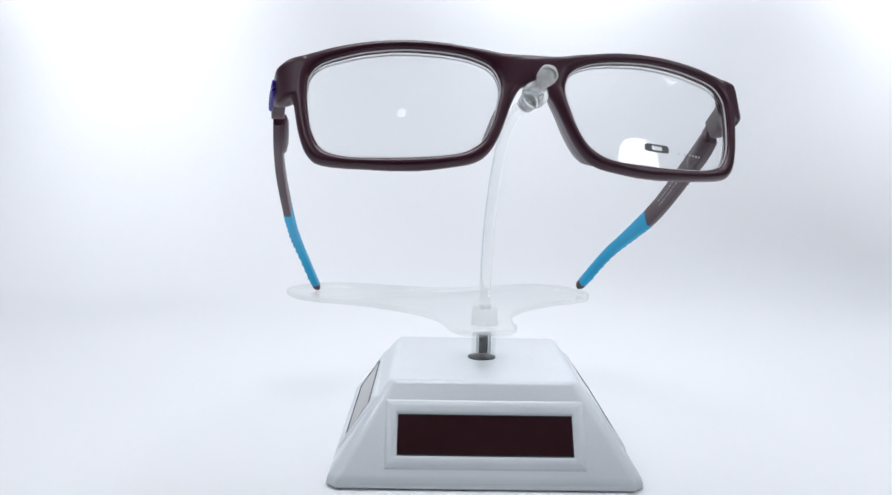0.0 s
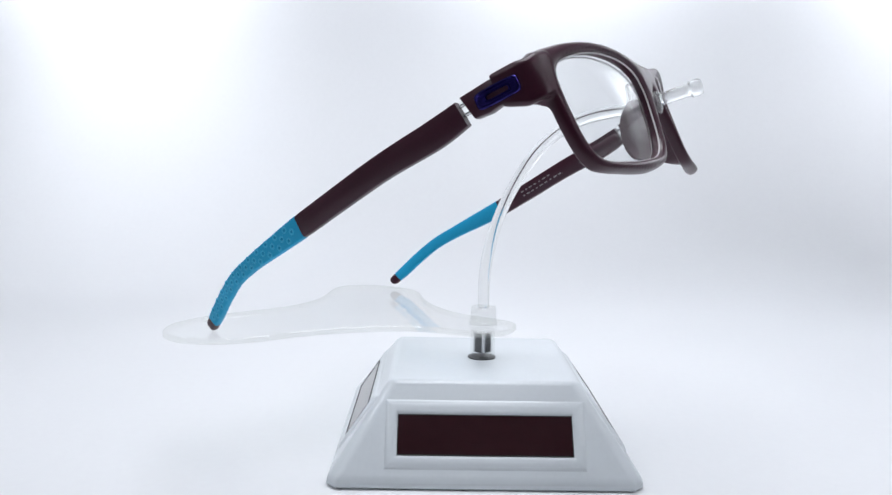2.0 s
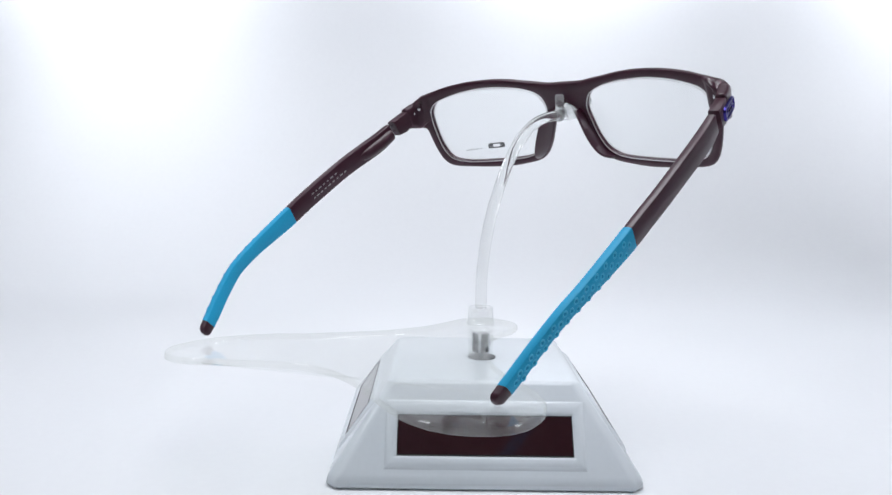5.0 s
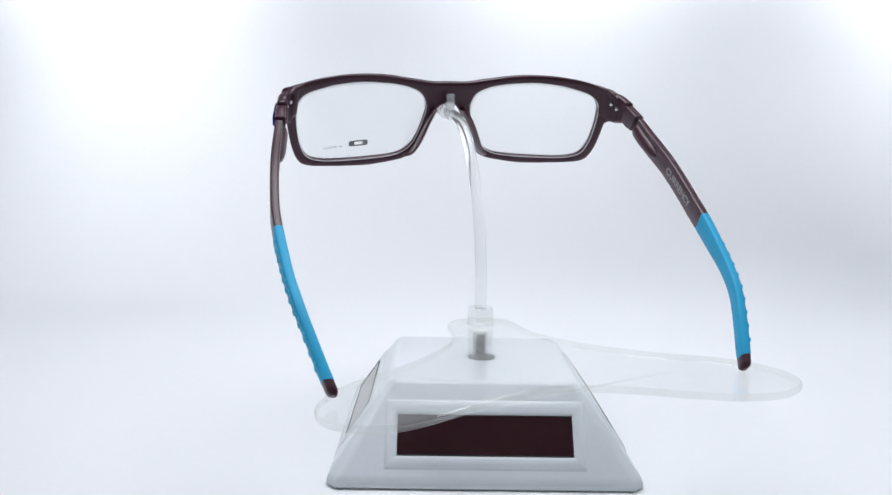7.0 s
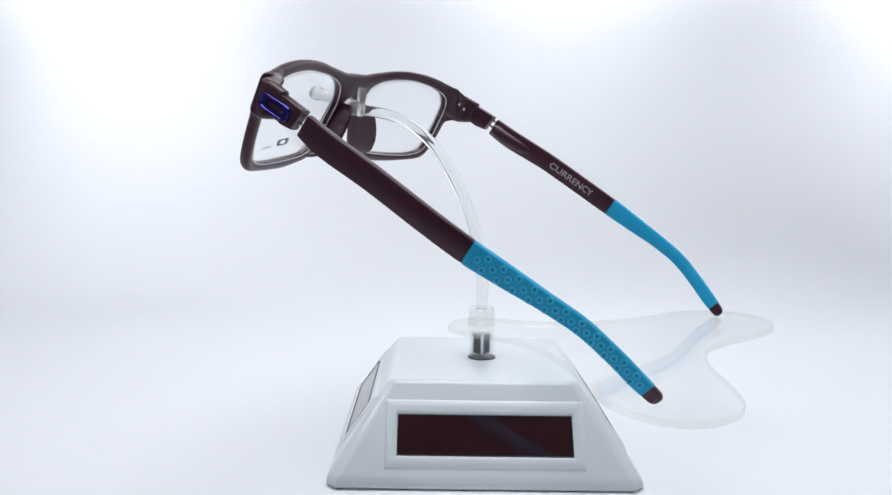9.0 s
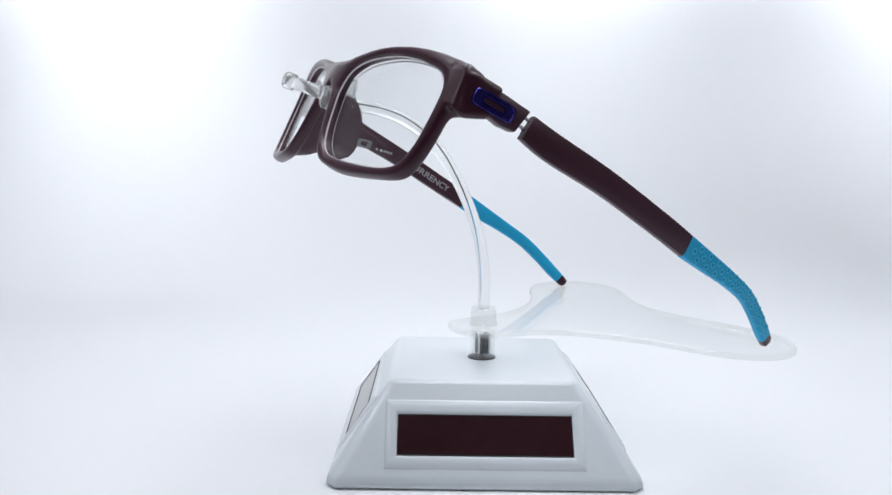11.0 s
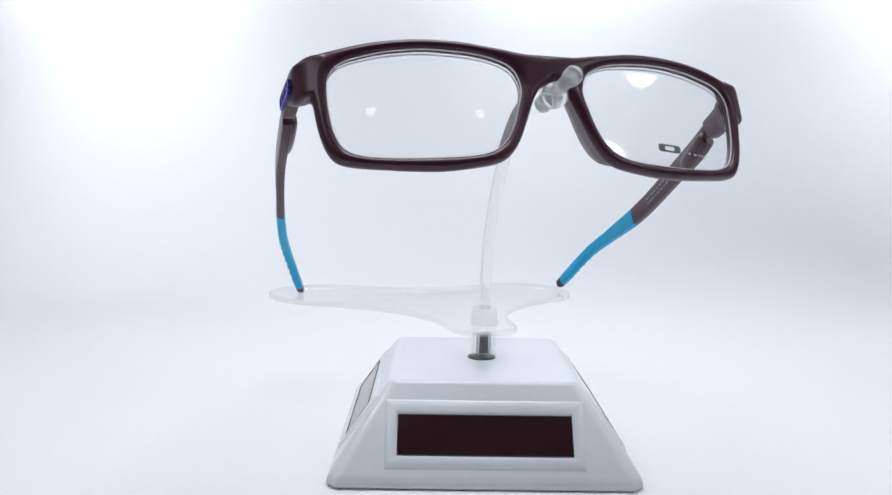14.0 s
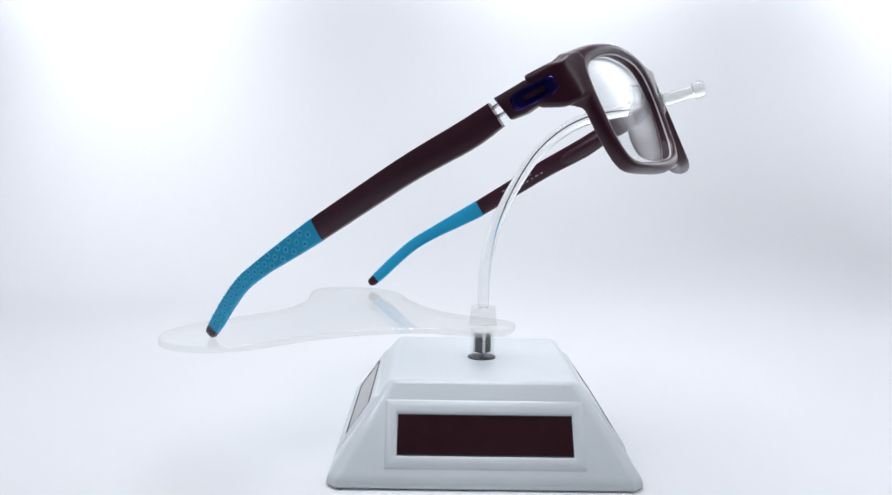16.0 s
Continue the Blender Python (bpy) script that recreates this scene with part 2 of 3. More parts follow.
def holder():
    stand = thing("display_stand", "clear acrylic spectacle holder with a curved arm", "display stand")
    half = [Vector((x, y)) * MM for x, y in PLATE]
    short = [Vector((p.x * (1 - 0.065 * smooth((p.x - 0.03) / 0.035)), p.y)) for p in half]
    outline = catmull(short + [Vector((-p.x, p.y)) for p in half[-2:0:-1]], 6)
    part("plate", slab([(p.x, p.y) for p in outline], UP - 0.0034, UP - 0.0013, 0.0004), PLATE_FACE, stand, "clear wavy acrylic base plate")
    plate = stand.children[0].data
    plate.materials.append(PLATE_EDGE)
    for v in plate.vertices:
        v.co.z -= sag(v.co.x)
    for f in plate.polygons:
        f.material_index = 0 if abs(f.normal.z) > 0.9 else 1
    zt = UP - 0.0133
    hollow = [(0.0004, 0.0040), (0.0008, 0.0043), (0.0097, 0.0043), (0.0099, 0.0040), (0.0099, 0.0036), (0.0004, 0.0036), (0.0004, 0.0040)]
    rings = [[Vector((0.0006 + r * math.cos(a), r * math.sin(a), zt + h)) for a in (2 * math.pi * k / 32 for k in range(32))] for h, r in hollow]
    part("spindle", loft(rings, caps=False), SLEEVE, stand, "clear plastic spindle sleeve")
    m = Matrix.Translation((0.0006, 0, zt + 0.0053)) @ pose(0, 0, 0, 0, 0, -15)
    part("core", box(bmesh.new(), m, 0.0047, 0.0047, 0.0070, 0.0002), STEEL, stand, "square polished steel core of the spindle", False)
    # dark plates stand in for the dark reflections on the core's faces
    for k in range(4):
        part("magnet", box(bmesh.new(), m @ pose(0, 0, 0, 0, 0, 90 * k) @ Matrix.Translation((0, -0.0022, 0)), 0.0031, 0.0006, 0.0068, 0.0001), DARKSTEEL_AND_REFLECTION, stand, "dark plate painted as the dark reflection on the spindle's core", False)
    part("pin", lathe([(-0.0004, 0.0008), (0.0022, 0.0008)], (0.0003, 0, zt)), STEEL, stand, "thin steel pin")
    part("socket", lathe([(0, 0.0050), (0.0004, 0.0052), (0.0010, 0.0046), (0.0058, 0.0044), (0.0062, 0.0040)], (0.0008, 0, UP - 0.0012), sides=32), ACRYLIC, stand, "clear socket of the arm")
    way = [(0.8, 0, 4.5), (0.8, -0.2, 17), (0.8, -2.5, 29.5), (0.8, -6.3, 40), (0.8, -11.5, 50), (0.8, -18, 59.5), (0.8, -25, 66), (0.8, -32, 70.2), (0.8, -40, 72.8), (0.8, -50.5, 74.4)]
    path = [Vector((x, y, z)) * MM + Vector((0, 0, UP)) for x, y, z in catmull(way, 6, False)]
    part("arm", tube(path, 0.0020, 20), ROD, stand, "curved clear acrylic arm")
    at = lambda y, z: Vector((0.0008, y * MM, z * MM + UP))
    end = at(-49.5, 74.3)
    part("cradle", lathe([(-0.0005, 0.0022), (0, 0.0027), (0.0072, 0.0027), (0.0077, 0.0036), (0.0098, 0.0036), (0.0102, 0.0028)], end, (0, -1, 0.22), 24), FROST, stand, "clear cradle under the nose bridge")
    part("front_peg", lathe([(0, 0.0020), (0.0088, 0.0020), (0.0092, 0.0026), (0.0118, 0.0026), (0.0126, 0.0022), (0.0129, 0.0012)], at(-59.6, 77.4), (0, -1, 0.32), 24), FROST, stand, "clear peg before the nose bridge")
    part("rear_peg", lathe([(0, 0.0017), (0.0072, 0.0017), (0.0078, 0.0012)], at(-50.6, 74.6), (0, 0.15, 1), 20), FROST, stand, "clear peg behind the nose bridge")
    return stand


stand = holder()

# ---- the spectacles, turning ----
TILT, LEAN, SKEW = radians(24.4), radians(1.49), radians(-0.10)
ORIGIN = Vector((0.34, -58.1, 72.0))
WRAP = 0.00234
SET = Matrix.Rotation(SKEW, 3, "Z") @ Matrix.Rotation(LEAN, 3, "Y")
FU = SET @ Vector((1, 0, 0))
FV = SET @ Vector((0, math.sin(TILT), math.cos(TILT)))
FN = SET @ Vector((0, -math.cos(TILT), math.sin(TILT)))


def on_front(u, v, n):
    """Millimetres across, up and forward of the curved front, to the thing's space in metres."""
    return (ORIGIN + u * FU + v * FV + (n - WRAP * u * u) * FN) * MM + Vector((0, 0, UP))


OUTER = [(0, 16.6), (7, 16.6), (12, 17.4), (19, 18.6), (24, 19.6), (31, 20.5), (38, 20.9), (45, 20.9), (53, 20.2), (59, 19.1), (63.8, 17.7), (66.5, 15.0), (66.8, 9), (65.6, 3.0), (64.5, -4),
         (63.5, -8.2), (62.1, -12), (59.6, -15), (55, -16.5), (46, -17.7), (38, -18.4), (31, -18.5), (23, -17.6), (17.3, -16.4), (13.7, -14.1), (10.8, -9.8),
         (8.4, -4.2), (6.3, 1.2), (4.6, 4.6), (2.5, 7.2), (0, 8.0)]
INNER = [(61.5, -0.5), (61.9, 5.4), (61.4, 10.4), (58.0, 14.2), (50, 16.3), (44, 17.1), (36, 17.4), (27.6, 16.7), (22, 15.9), (16.5, 14.5), (11.4, 11.6), (9.3, 6),
         (10.6, -0.5), (12.4, -6), (15.2, -10.7), (19.8, -13.7), (26, -14.8), (36, -15.1), (45, -14.8), (52, -14.0), (57.6, -11.7), (60.4, -6.5)]
CENTRE = Vector((36.0, -0.5))


def reach(loop, angle):
    """How far a closed line lies from CENTRE in that direction."""
    d = Vector((math.cos(angle), math.sin(angle)))
    best = 0.0
    for a, b in zip(loop, loop[1:] + loop[:1]):
        a2, b2 = a - CENTRE, b - CENTRE
        e = b2 - a2
        den = d.x * e.y - d.y * e.x
        if abs(den) < 1e-9:
            continue
        t = (a2.x * e.y - a2.y * e.x) / den
        s = (a2.x * d.y - a2.y * d.x) / den
        if -1e-6 <= s <= 1 + 1e-6 and t > 0:
            best = max(best, t)
    return best


OUT_LINE = [Vector(p) for p in catmull([Vector(p) for p in OUTER], 6, False)]
IN_LINE = [Vector(p) for p in catmull([Vector(p) for p in INNER], 6)]
ANGLES = sorted([2 * math.pi * k / 150 for k in range(150)]
                + [math.atan2(v - CENTRE.y, -CENTRE.x) % (2 * math.pi) for v in (16.58, 16.0, 15.2, 14.4, 12.5, 11, 10.2, 9.4, 8.6, 8.04)])


def rim_rings(side):
    """Sections of one half of the front, round its lens."""
    rings, seam = [], []
    for a in ANGLES:
        ri, ro = reach(IN_LINE, a), reach(OUT_LINE, a)
        p = CENTRE + ro * Vector((math.cos(a), math.sin(a)))
        flat = p.x < 0.05
        k = max(0.0, 1 - min(16.6 - p.y, p.y - 8.0) / 2.2) ** 2 if flat else 1.0
        top, low = 3.0, -1.2
        cut = smooth((p.y - 4) / 10) * smooth((p.x - 12) / 40)
        rows = [(0, 1.5), (0.07, 2.1), (0.2, top - 0.35), (0.5, top - 0.1), (0.80, top - 0.35 * k - 0.7 * cut), (1, top - 1.7 * k - 1.5 * cut * k),
                (1, low + 1.0 * k), (0.88, low + 0.35 * k), (0.5, low), (0.14, low + 0.2), (0, low + 0.8)]
        w = 0.0
        if p.x > 58:
            w = smooth(min((p.y - 2.5) / 4.0, (19.6 - p.y) / 2.5)) * smooth((p.x - 58) / 5)
        more = [0, 0, 0, 0, 0.1 * w, 0.3 * w, 0.3 * w, 0, 0, 0, 0]
        rows[5] = (1, rows[5][1] + (0.8 - rows[5][1]) * w)
        rows[6] = (1, rows[6][1] + (-5.0 - rows[6][1]) * w)
        rows[7] = (0.88, rows[7][1] + (-5.4 - rows[7][1]) * w)
        rows[8] = (0.5 + 0.2 * w, rows[8][1] - 0.6 * w)
        ring = []
        for (s, n), extra in zip(rows, more):
            q = CENTRE + (ri + (ro - ri) * s + extra) * Vector((math.cos(a), math.sin(a)))
            ring.append(on_front(side * max(q.x, 0.0), q.y, n))
        rings.append(ring)
        seam.append(flat)
    return rings, seam


def front_frame():
    bm = bmesh.new()
    for side in (1, -1):
        rings, seam = rim_rings(side)
        rows = [[bm.verts.new(p) for p in r] for r in rings]
        n = len(rows[0])
        for i in range(len(rows)):
            j = (i + 1) % len(rows)
            for k in range(n):
                if k == 5 and seam[i] and seam[j]:
                    continue
                f = (rows[i][k], rows[i][(k + 1) % n], rows[j][(k + 1) % n], rows[j][k])
                bm.faces.new(f if side > 0 else f[::-1])
    bmesh.ops.remove_doubles(bm, verts=bm.verts, dist=0.00004)
    return bm


DOME = 0.0028


def lens(side):
    bm = bmesh.new()
    lines = []
    for n0 in (0.5, -0.6):
        centre = bm.verts.new(on_front(side * CENTRE.x, CENTRE.y, n0))
        rows = []
        for f in (0.25, 0.5, 0.75, 1.0):
            row = []
            for k in range(96):
                a = 2 * math.pi * k / 96
                q = CENTRE + f * (reach(IN_LINE, a) + 0.25) * Vector((math.cos(a), math.sin(a)))
                row.append(bm.verts.new(on_front(side * q.x, q.y, n0 - DOME * (q.y - CENTRE.y) ** 2)))
            rows.append(row)
        for k in range(96):
            bm.faces.new((centre, rows[0][k], rows[0][(k + 1) % 96]))
            for r, s in zip(rows, rows[1:]):
                bm.faces.new((r[k], s[k], s[(k + 1) % 96], r[(k + 1) % 96]))
        lines.append(rows[-1])
    for k in range(96):
        bm.faces.new((lines[0][k], lines[0][(k + 1) % 96], lines[1][(k + 1) % 96], lines[1][k]))
    return bm


def nose_pad(side):
    """A thin wing that runs back from the nose side of the rim."""
    line = catmull([Vector(p) for p in ((4.3, 5.0), (6.4, 1.2), (8.5, -4.2), (11.0, -9.8), (13.9, -13.9), (17.6, -16.0))], 5, False)
    rings = []
    for i, p in enumerate(line):
        t = i / (len(line) - 1)
        d = (line[min(i + 1, len(line) - 1)] - line[max(i - 1, 0)]).normalized()
        inward = Vector((-d.y, d.x))
        back = 9.0 * math.sin(math.pi * min(1, 0.12 + 0.88 * t)) ** 0.6 + 0.3
        w = 1.9
        ring = []
        for s, n in ((0.15, 0.6), (0.1, -0.4 * back), (0.5, -0.9 * back), (1.1, -back), (1.7, -0.9 * back), (w, -0.4 * back), (w, 0.6)):
            q = p + inward * (s + 0.22 * max(0, -n))
            ring.append(on_front(side * q.x, q.y, n))
        rings.append(ring)
    return loft(rings)


def rounded(cx, lower, upper, half, soft=0.8):
    """A softened rectangle between two edge points in y and z; half: half its thickness across."""
    lo, hi = Vector(lower), Vector(upper)
    d = (hi - lo).normalized()
    size = (hi - lo).length
    out = []
    for s, x in ((0, -half + soft), (0, half - soft), (0.3 * soft, half - 0.3 * soft), (soft, half), (size - soft, half), (size - 0.3 * soft, half - 0.3 * soft),
                 (size, half - soft), (size, -half + soft), (size - 0.3 * soft, -half + 0.3 * soft), (size - soft, -half), (soft, -half), (0.3 * soft, -half + 0.3 * soft)):
        q = lo + d * s
        out.append(Vector((cx + x, q.x, q.y)) * MM + Vector((0, 0, UP)))
    return out


# middle line of a temple: x from the middle, y, z, height, thickness
TEMPLE = [(69.9, -25.6, 69.6, 7.2, 2.7), (70.5, -17.6, 64.2, 7.9, 2.9), (71.3, -1.8, 55.4, 7.4, 2.9), (71.2, 14.5, 45.3, 7.2, 2.8), (70.4, 27.5, 37.2, 7.0, 2.8),
          (69.3, 37.2, 31.2, 6.2, 2.7), (68.0, 46.9, 25.2, 5.1, 2.7), (66.0, 56.0, 18.9, 4.7, 2.7), (63.4, 63.2, 11.8, 4.6, 2.7), (61.0, 69.0, 5.2, 4.5, 2.8), (59.2, 73.2, 0.6, 3.9, 2.9)]
TEMPLE_LINE = catmull([Vector(r) for r in TEMPLE], 8, False)
JOINT, CAP = 32, 76


def shift(side, y):
    """One temple sits a little lower and further forward than the other."""
    k = min(1.0, max(0.0, (74 - y) / 45))
    if side < 0:
        return Vector((0, 0, 0.4 * k))
    return Vector((0, -1.6 * k, -1.2 - 1.6 * k))


def middle(y):
    """The temples' middle, across: it drifts from the hinges to the tips."""
    return -0.5 + 2.3 * min(1.0, max(0.0, (y + 30) / 50))


def section(i, side, grow=0.0):
    r = TEMPLE_LINE[i]
    a, b = TEMPLE_LINE[max(i - 1, 0)], TEMPLE_LINE[min(i + 1, len(TEMPLE_LINE) - 1)]
    d = Vector((b[1] - a[1], b[2] - a[2])).normalized()
    up = Vector((-d.y, d.x))
    if up.y < 0:
        up = -up
    mid = Vector((r[1], r[2])) + shift(side, r[1]).yz
    h, th = r[3] / 2 + grow, r[4] / 2 + grow
    return rounded(side * r[0] + middle(r[1]), mid - up * h, mid + up * h, th, min(0.55 if i < JOINT else 0.9, 0.8 * th))


def outer_face(i, side, across):
    """A place on the outer side of a temple, and its frame: along, up, out."""
    r = TEMPLE_LINE[i]
    a, b = TEMPLE_LINE[max(i - 1, 0)], TEMPLE_LINE[min(i + 1, len(TEMPLE_LINE) - 1)]
    along = Vector((side * (b[0] - a[0]), b[1] - a[1], b[2] - a[2])).normalized()
    up = Vector((0, -along.z, along.y)).normalized()
    if up.z < 0:
        up = -up
    out = along.cross(up).normalized()
    if out.x * side < 0:
        out = -out
    return (Vector((side * r[0] + middle(r[1]), r[1], r[2])) + shift(side, r[1]) + up * across) * MM + Vector((0, 0, UP)), along, up, out, r[4] / 2 * MM


def inner_face(i, side, across):
    place, along, up, out, th = outer_face(i, side, across)
    return place - out * th, out


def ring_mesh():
    """A raised ring painted lighter, as lit, round a sunk dot painted as shade."""
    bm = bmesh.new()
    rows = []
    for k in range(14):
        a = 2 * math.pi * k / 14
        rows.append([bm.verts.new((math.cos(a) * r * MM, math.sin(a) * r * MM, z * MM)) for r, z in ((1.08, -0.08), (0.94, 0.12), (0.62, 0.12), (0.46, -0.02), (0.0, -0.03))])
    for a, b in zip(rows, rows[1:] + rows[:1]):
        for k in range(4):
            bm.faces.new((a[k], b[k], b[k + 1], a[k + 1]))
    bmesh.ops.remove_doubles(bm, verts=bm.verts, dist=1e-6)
    me = mesh_of("grip_ring", bm, RING_LIT)
    me.materials.append(PIT_SHADE)
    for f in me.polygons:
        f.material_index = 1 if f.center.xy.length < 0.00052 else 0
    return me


def flat_bar(bm, m, w, h, d=0.00012):
    return box(bm, m @ Matrix.Translation((0, 0, d / 2)), w, h, d)


def frame_of(place, x, y, z):
    return Matrix.Translation(place) @ Matrix((x, y, z)).transposed().to_4x4()


def spectacles():
    specs = thing("spectacles", "dark plum brown rectangular spectacles with cyan blue temple sleeves", "eyeglasses")
    shell = front_frame()
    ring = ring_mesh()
    for side in (1, -1):
        glass = part("lens", lens(side), LENS, specs, "clear demo lens")
        rings, backs = [], []
        for k in range(120):
            a = 2 * math.pi * k / 120
            r, d = reach(IN_LINE, a), Vector((math.cos(a), math.sin(a)))
            h = DOME * ((r - 0.3) * d.y) ** 2
            rings.append([on_front(side * q.x, q.y, n) for q, n in
                          ((CENTRE + d * (r + 0.12), 1.70), (CENTRE + d * (r - 0.10), 1.70), (CENTRE + d * (r - 0.13), 1.25), (CENTRE + d * (r + 0.2), 1.2))])
            backs.append([on_front(side * q.x, q.y, n - h) for q, n in
                          ((CENTRE + d * (r + 0.2), -0.62), (CENTRE + d * (r - 0.16), -0.63), (CENTRE + d * (r - 0.05), -0.80), (CENTRE + d * (r + 0.2), -0.85))])
        # the front ring paints in the glint on the rim's inner edge
        part("ground_edge", loft(rings + rings[:1], caps=False), GROUND_AND_GLINT, glass, "pale ring painted as the glint along the inner rim")
        part("ground_edge", loft(backs + backs[:1], caps=False), GROUND_AND_GLINT, glass, "frosted white lens edge")
        if side > 0:
            # printed mark and a line of small print
            def loop(w, h, n):
                return [on_front(36.7 + x, -8.6 + y - 0.02 * x, n - DOME * (-8.1 + y - 0.02 * x) ** 2) for x, y in
                        [(math.copysign(max(0, abs(math.cos(a)) ** 0.35) * w, math.cos(a)), math.copysign(abs(math.sin(a)) ** 0.35 * h, math.sin(a)))
                         for a in (2 * math.pi * (k + 0.5) / 32 for k in range(32))]]
            bm = loft([loop(3.9, 1.2, 0.52), loop(3.9, 1.2, 0.58), loop(1.7, 0.62, 0.58), loop(1.7, 0.62, 0.52)], caps=False)
            part("printed_mark", bm, INK, glass, "dark grey rounded mark printed on the lens")
            bm = bmesh.new()
            for x, w in ((43.4, 0.7), (45.6, 1.0), (47.1, 0.6), (48.2, 0.6), (49.3, 0.6), (50.4, 0.5)):
                place = on_front(x + 0.5, -9.3 - 0.03 * (x - 42), 0.53 - DOME * 8.9 ** 2)
                flat_bar(bm, frame_of(place, (FU - 2 * WRAP * x * FN).normalized(), FV, (FN + 2 * WRAP * x * FU).normalized()), w * MM, 0.62 * MM, 0.00008)
            part("small_print", bm, PRINT, glass, "pale grey line of small print", False)
        part("nose_pad", nose_pad(side), FRAME, specs)
        ox = middle(-35)
        off = shift(side, -30)
        lift = Vector((0, 0, UP)) + off * MM
        # corner that wraps back from the front: lower end, upper end, way across, half thickness
        def back(x, y, z):
            return Vector((side * x + ox, y, z)) * MM + lift

        def across(degrees):
            return (Vector((side * math.sin(radians(degrees)), -math.cos(radians(degrees)), 0))).normalized()
        marks = [(on_front(side * 62.6, 6.0, 0.4), on_front(side * 61.8, 18.0, 0.4), across(25), 2.6),
                 (on_front(side * 65.6, 5.4, -0.9), on_front(side * 64.8, 17.9, -0.7), across(45), 3.3),
                 (back(67.0, -43.0, 71.8), back(66.4, -40.6, 83.6), across(58), 2.6),
                 (back(68.2, -40.4, 71.5), back(67.8, -38.2, 82.5), across(78), 2.1),
                 (back(68.8, -37.0, 71.4), back(68.8, -32.5, 79.4), across(90), 2.0)]
        grid = [catmull([Vector((*lo, *hi, *w, h)) for lo, hi, w, h in marks], 6, False)][0]
        rings = []
        for g in grid:
            lo, hi, w = Vector(g[0:3]), Vector(g[3:6]), Vector(g[6:9]).normalized()
            d = (hi - lo).normalized()
            size, h, soft = (hi - lo).length, g[9] * MM, 1.2 * MM
            rings.append([lo + d * t + w * x for t, x in
                          ((0, -h + soft), (0, h - soft), (0.3 * soft, h - 0.3 * soft), (soft, h), (size - soft, h), (size - 0.3 * soft, h - 0.3 * soft),
                           (size, h - soft), (size, -h + soft), (size - 0.3 * soft, -h + 0.3 * soft), (size - soft, -h), (soft, -h), (0.3 * soft, -h + 0.3 * soft))])
        loft(rings, shell)
        rows = [(69.6, (-29.9, 68.4), (-25.2, 73.8), 1.9), (69.3, (-33.8, 69.9), (-29, 76.0), 1.9), (68.9, (-36.2, 71.6), (-32.5, 78.1), 1.8), (68.3, (-40, 73), (-36.5, 79.5), 1.6)]
        hinge = part("hinge_block", loft([rounded(side * x + ox, Vector(lo) + off.yz, Vector(hi) + off.yz, h, 0.6) for x, lo, hi, h in rows]), FRAME, specs)
        bm = bmesh.new()
        for s in (-1.2, 1.2):
            tube([Vector((side * 69.7 + ox, -24.6 + 0.75 * s, 69.9 + 0.85 * s)) * MM + lift, Vector((side * 69.7 + ox, -29.5 + 0.75 * s, 72.6 + 0.85 * s)) * MM + lift], 0.0005, 10, bm)
        part("hinge_pin", bm, STEEL, hinge, "bright steel hinge pin")
        # long oval badge on the outside
        up, out = Vector((0, math.sin(radians(27)), math.cos(radians(27)))), Vector((side * math.cos(radians(7)), -math.sin(radians(7)), 0))
        along = Vector((-side * math.sin(radians(7)), -math.cos(radians(27)), math.sin(radians(27)))).normalized()
        m = frame_of(Vector((side * 70.75 + ox, -35.6, 74.9)) * MM + lift, along, up, out)

        def oval(w, h, z):
            return [m @ Vector((math.copysign(abs(math.cos(a)) ** 0.4 * w, math.cos(a)), math.copysign(abs(math.sin(a)) ** 0.4 * h, math.sin(a)), z)) * 1.0 for a in (2 * math.pi * (k + 0.5) / 40 for k in range(40))]
        bm = loft([oval(0.0062, 0.0024, -0.0012), oval(0.0062, 0.0024, 0.0004), oval(0.0060, 0.0022, 0.0007), oval(0.0057, 0.0019, 0.0007), oval(0.0054, 0.0016, 0.0003),
                   oval(0.0037, 0.0011, 0.0003), oval(0.0035, 0.0009, 0.0006), oval(0.0032, 0.0007, 0.0006), oval(0.0030, 0.0006, -0.0002)], caps=False)
        part("badge", bm, BADGE, hinge, "violet blue metal oval ring badge")
        part("badge_slot", loft([oval(0.0055, 0.0018, -0.0012), oval(0.0055, 0.0018, 0.00005)]), FRAME, hinge, "dark slot inside the badge", False)
        bm = bmesh.new()
        for x, y, z in ((64.7, -40.1, 79.5), (66.3, -38.5, 77.6)):
            drop = 0.0 if side < 0 else 2.6
            lathe([(-0.0008, 0.0007), (0.0003, 0.0007), (0.0005, 0.0004)], Vector((side * x, y, z - drop)) * MM + Vector((0, 0, UP)), (-side * 0.62, 0.76, -0.2), 12, bm)
        part("rivet", bm, STEEL, specs, "bright steel rivets")
        temple = part("temple", loft([section(i, side) for i in range(0, JOINT + 1)]), FRAME, specs, "dark plum brown flat temple arm")
        rings = []
        for i, grow in ((0, 0.5), (1, 0.85), (3, 1.0), (7, 1.0), (10, 0.95), (12, 0.75), (13, 0.35)):
            place, along, up, out, th = outer_face(i, side, -0.6)
            h, deep = 2.7 * grow * MM, (2.8 * grow) * MM
            rings.append([place - out * th * 0.4 + up * h * math.cos(a) - out * deep * max(0.0, math.sin(a)) ** 0.7
                          for a in (math.pi * k / 10 for k in range(11))])
        part("spring_hinge", loft(rings), FRAME, temple)
        part("sleeve", loft([section(i, side, 0.12) for i in range(JOINT, CAP + 1)]), RUBBER, temple, "cyan blue rubber sleeve")
        rows = [section(i, side, 0.05) for i in range(CAP, len(TEMPLE_LINE))]
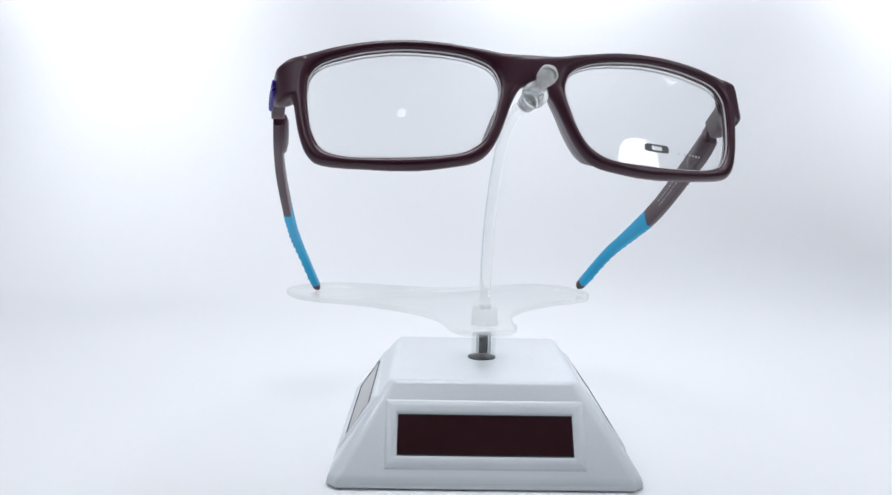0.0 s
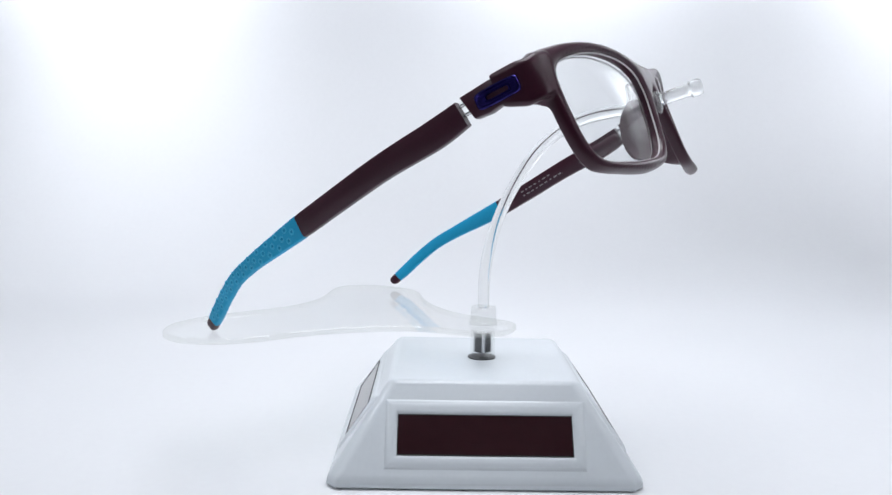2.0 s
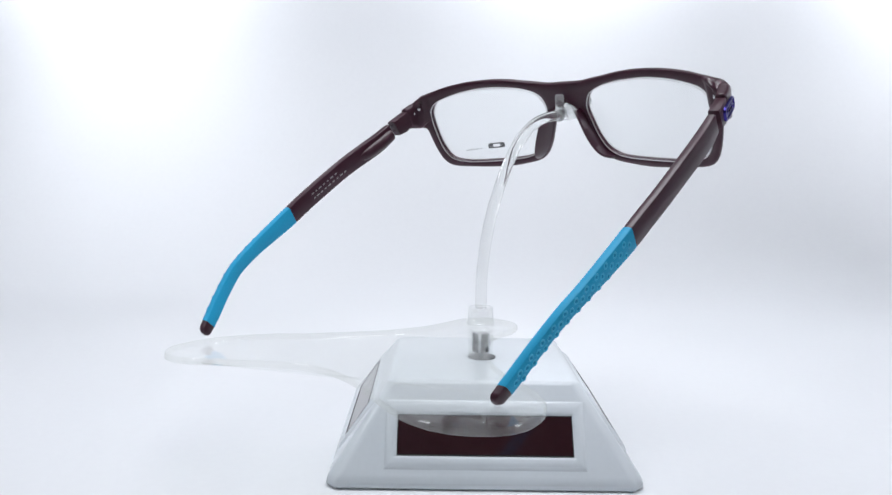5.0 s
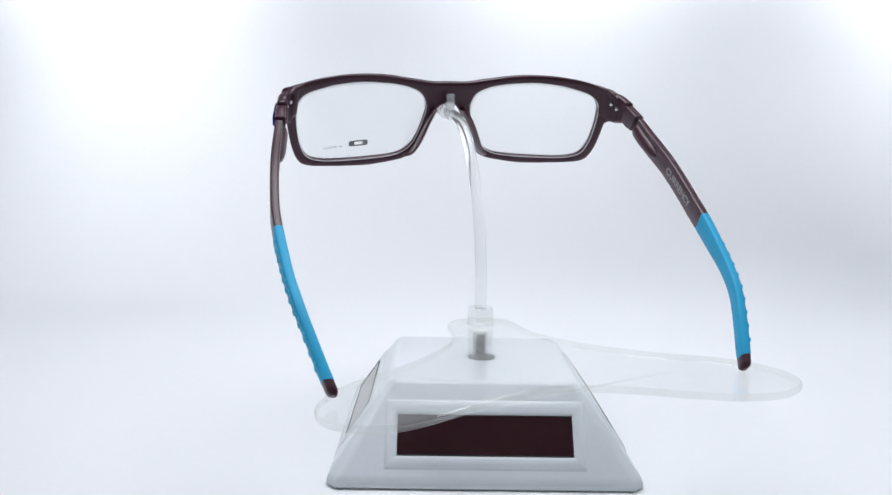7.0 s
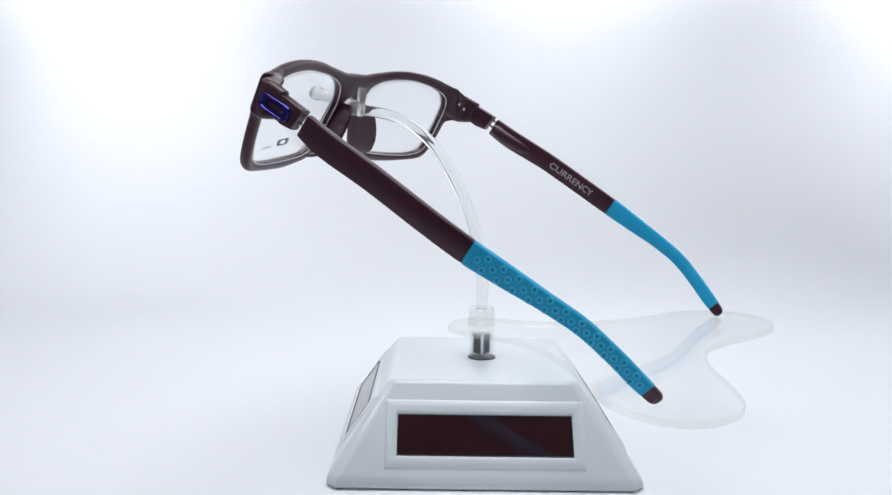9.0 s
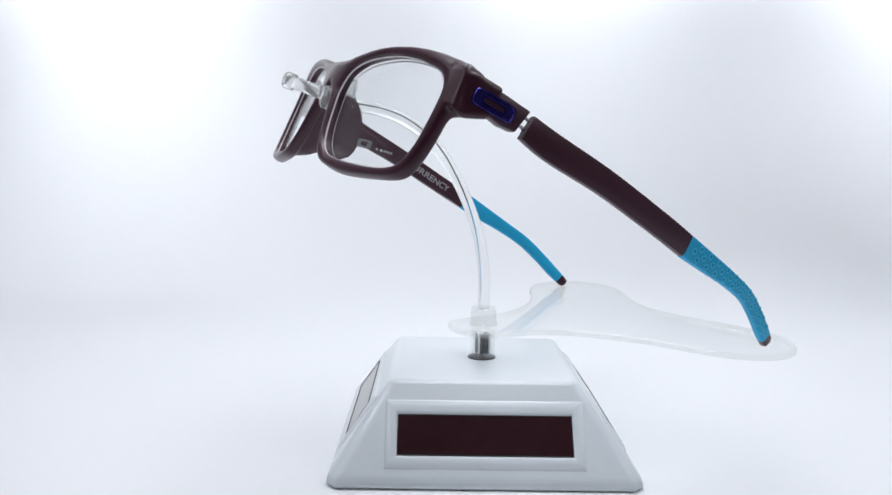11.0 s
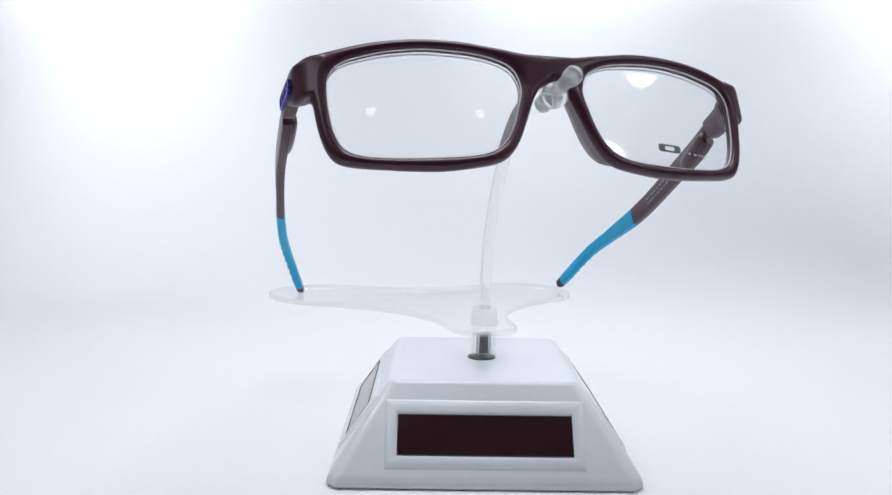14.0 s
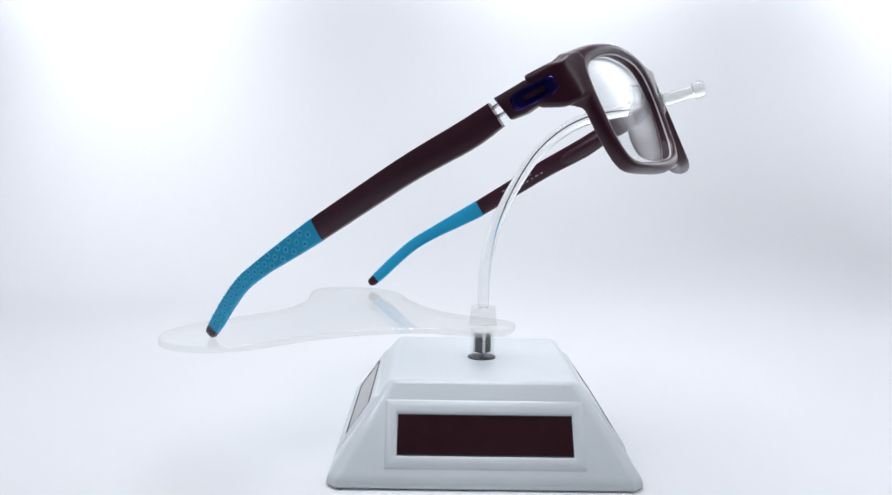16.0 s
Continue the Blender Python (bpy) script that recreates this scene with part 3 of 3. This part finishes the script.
        mid = sum(rows[-1], Vector()) / len(rows[-1])
        end = (mid - sum(rows[-3], Vector()) / len(rows[-3])).normalized()
        for grow, step in ((0.82, 0.0009), (0.45, 0.0015)):
            rows.append([mid + (p - mid) * grow + end * step for p in rows[len(TEMPLE_LINE) - CAP - 1]])
        part("tip", loft(rows), FRAME, temple, "dark plum brown temple tip")
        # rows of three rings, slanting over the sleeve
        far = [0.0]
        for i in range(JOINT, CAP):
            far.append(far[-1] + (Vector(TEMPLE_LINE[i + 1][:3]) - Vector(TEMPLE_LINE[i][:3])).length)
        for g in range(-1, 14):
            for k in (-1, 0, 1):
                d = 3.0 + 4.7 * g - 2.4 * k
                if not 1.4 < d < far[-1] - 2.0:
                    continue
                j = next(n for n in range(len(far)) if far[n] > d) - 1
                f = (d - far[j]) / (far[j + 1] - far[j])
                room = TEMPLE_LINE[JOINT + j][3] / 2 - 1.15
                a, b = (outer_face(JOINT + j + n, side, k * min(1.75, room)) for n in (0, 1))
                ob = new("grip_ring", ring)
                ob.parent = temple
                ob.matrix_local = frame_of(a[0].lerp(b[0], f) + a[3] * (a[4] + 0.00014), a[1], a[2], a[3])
        # writing on the inner side
        if side < 0:
            curve = bpy.data.curves.new("lettering", "FONT")
            curve.body, curve.size, curve.extrude, curve.align_x, curve.align_y = "CURRENCY", 0.0036, 0.00004, "CENTER", "CENTER"
            curve.offset = 0.00007
            text = new("text", curve)
            bpy.context.view_layer.update()
            me = bpy.data.meshes.new_from_object(text.evaluated_get(bpy.context.evaluated_depsgraph_get()))
            bpy.data.objects.remove(text)
            me.materials.clear()
            for v in me.vertices:
                i = min(max(22.0 + v.co.x * 1.02 / MM / 1.98, 1.0), JOINT - 1.0)
                lo = int(i)
                a, b = inner_face(lo, side, v.co.y / MM), inner_face(lo + 1, side, v.co.y / MM)
                v.co = a[0].lerp(b[0], i - lo) - a[1] * (0.00003 + v.co.z)
            me.materials.append(PALE)
            ob = new("lettering", me)
            ob.parent = temple
            tagged(ob, "pale capital lettering")
        else:
            bm = bmesh.new()
            for row, y in ((0, 1.0), (1, -0.9)):
                for k in range(9 if row else 7):
                    w = (1.3, 0.8, 1.6)[(k + row) % 3]
                    place, along, up, out, th = outer_face(25 - k, side, y)
                    flat_bar(bm, frame_of(place - out * th, -along, up, -out), w * MM, 0.5 * MM, 0.00006)
            part("small_print", bm, PALE, temple, "two pale lines of small print", False)
    front = part("front_frame", shell, FRAME, specs, "dark plum brown satin plastic front")
    blend = front.modifiers.new("blend", "REMESH")
    blend.mode, blend.voxel_size, blend.use_smooth_shade = "VOXEL", 0.00032, True
    soften = front.modifiers.new("soften", "SMOOTH")
    soften.factor, soften.iterations = 0.5, 18
    return specs


specs = spectacles()


# ---- what turns ----
# the small motor runs unevenly: seconds, and degrees ahead of an even turn
LEAD = [(0.0, 0.0), (0.5, -0.1), (1.0, -0.1), (1.5, 0.2), (2.0, 0.55), (2.5, 0.65), (3.0, 0.65), (3.5, 0.9), (4.0, 1.2), (4.6, 1.3), (5.2, 1.3), (5.8, 1.3), (6.4, 1.2), (7.0, 0.8), (7.5, 0.55),
        (8.0, 0.5), (8.5, 0.15), (9.0, -0.4), (9.6, -0.75), (10.2, -0.9), (10.8, -1.0), (11.5, -1.1), (12.0, -1.1), (12.5, -1.2), (13.0, -1.2), (13.5, -1.0), (14.0, -0.7), (14.5, -0.35),
        (15.0, -0.1), (15.5, 0.35), (16.0, 0.75)]


def motions():
    rows = [(t, pose(0, 0, 0, 0, 0, TURN_START + TURN_RATE * t + lead)) for t, lead in LEAD]
    walk(stand, rows)
    walk(specs, rows)


motions()
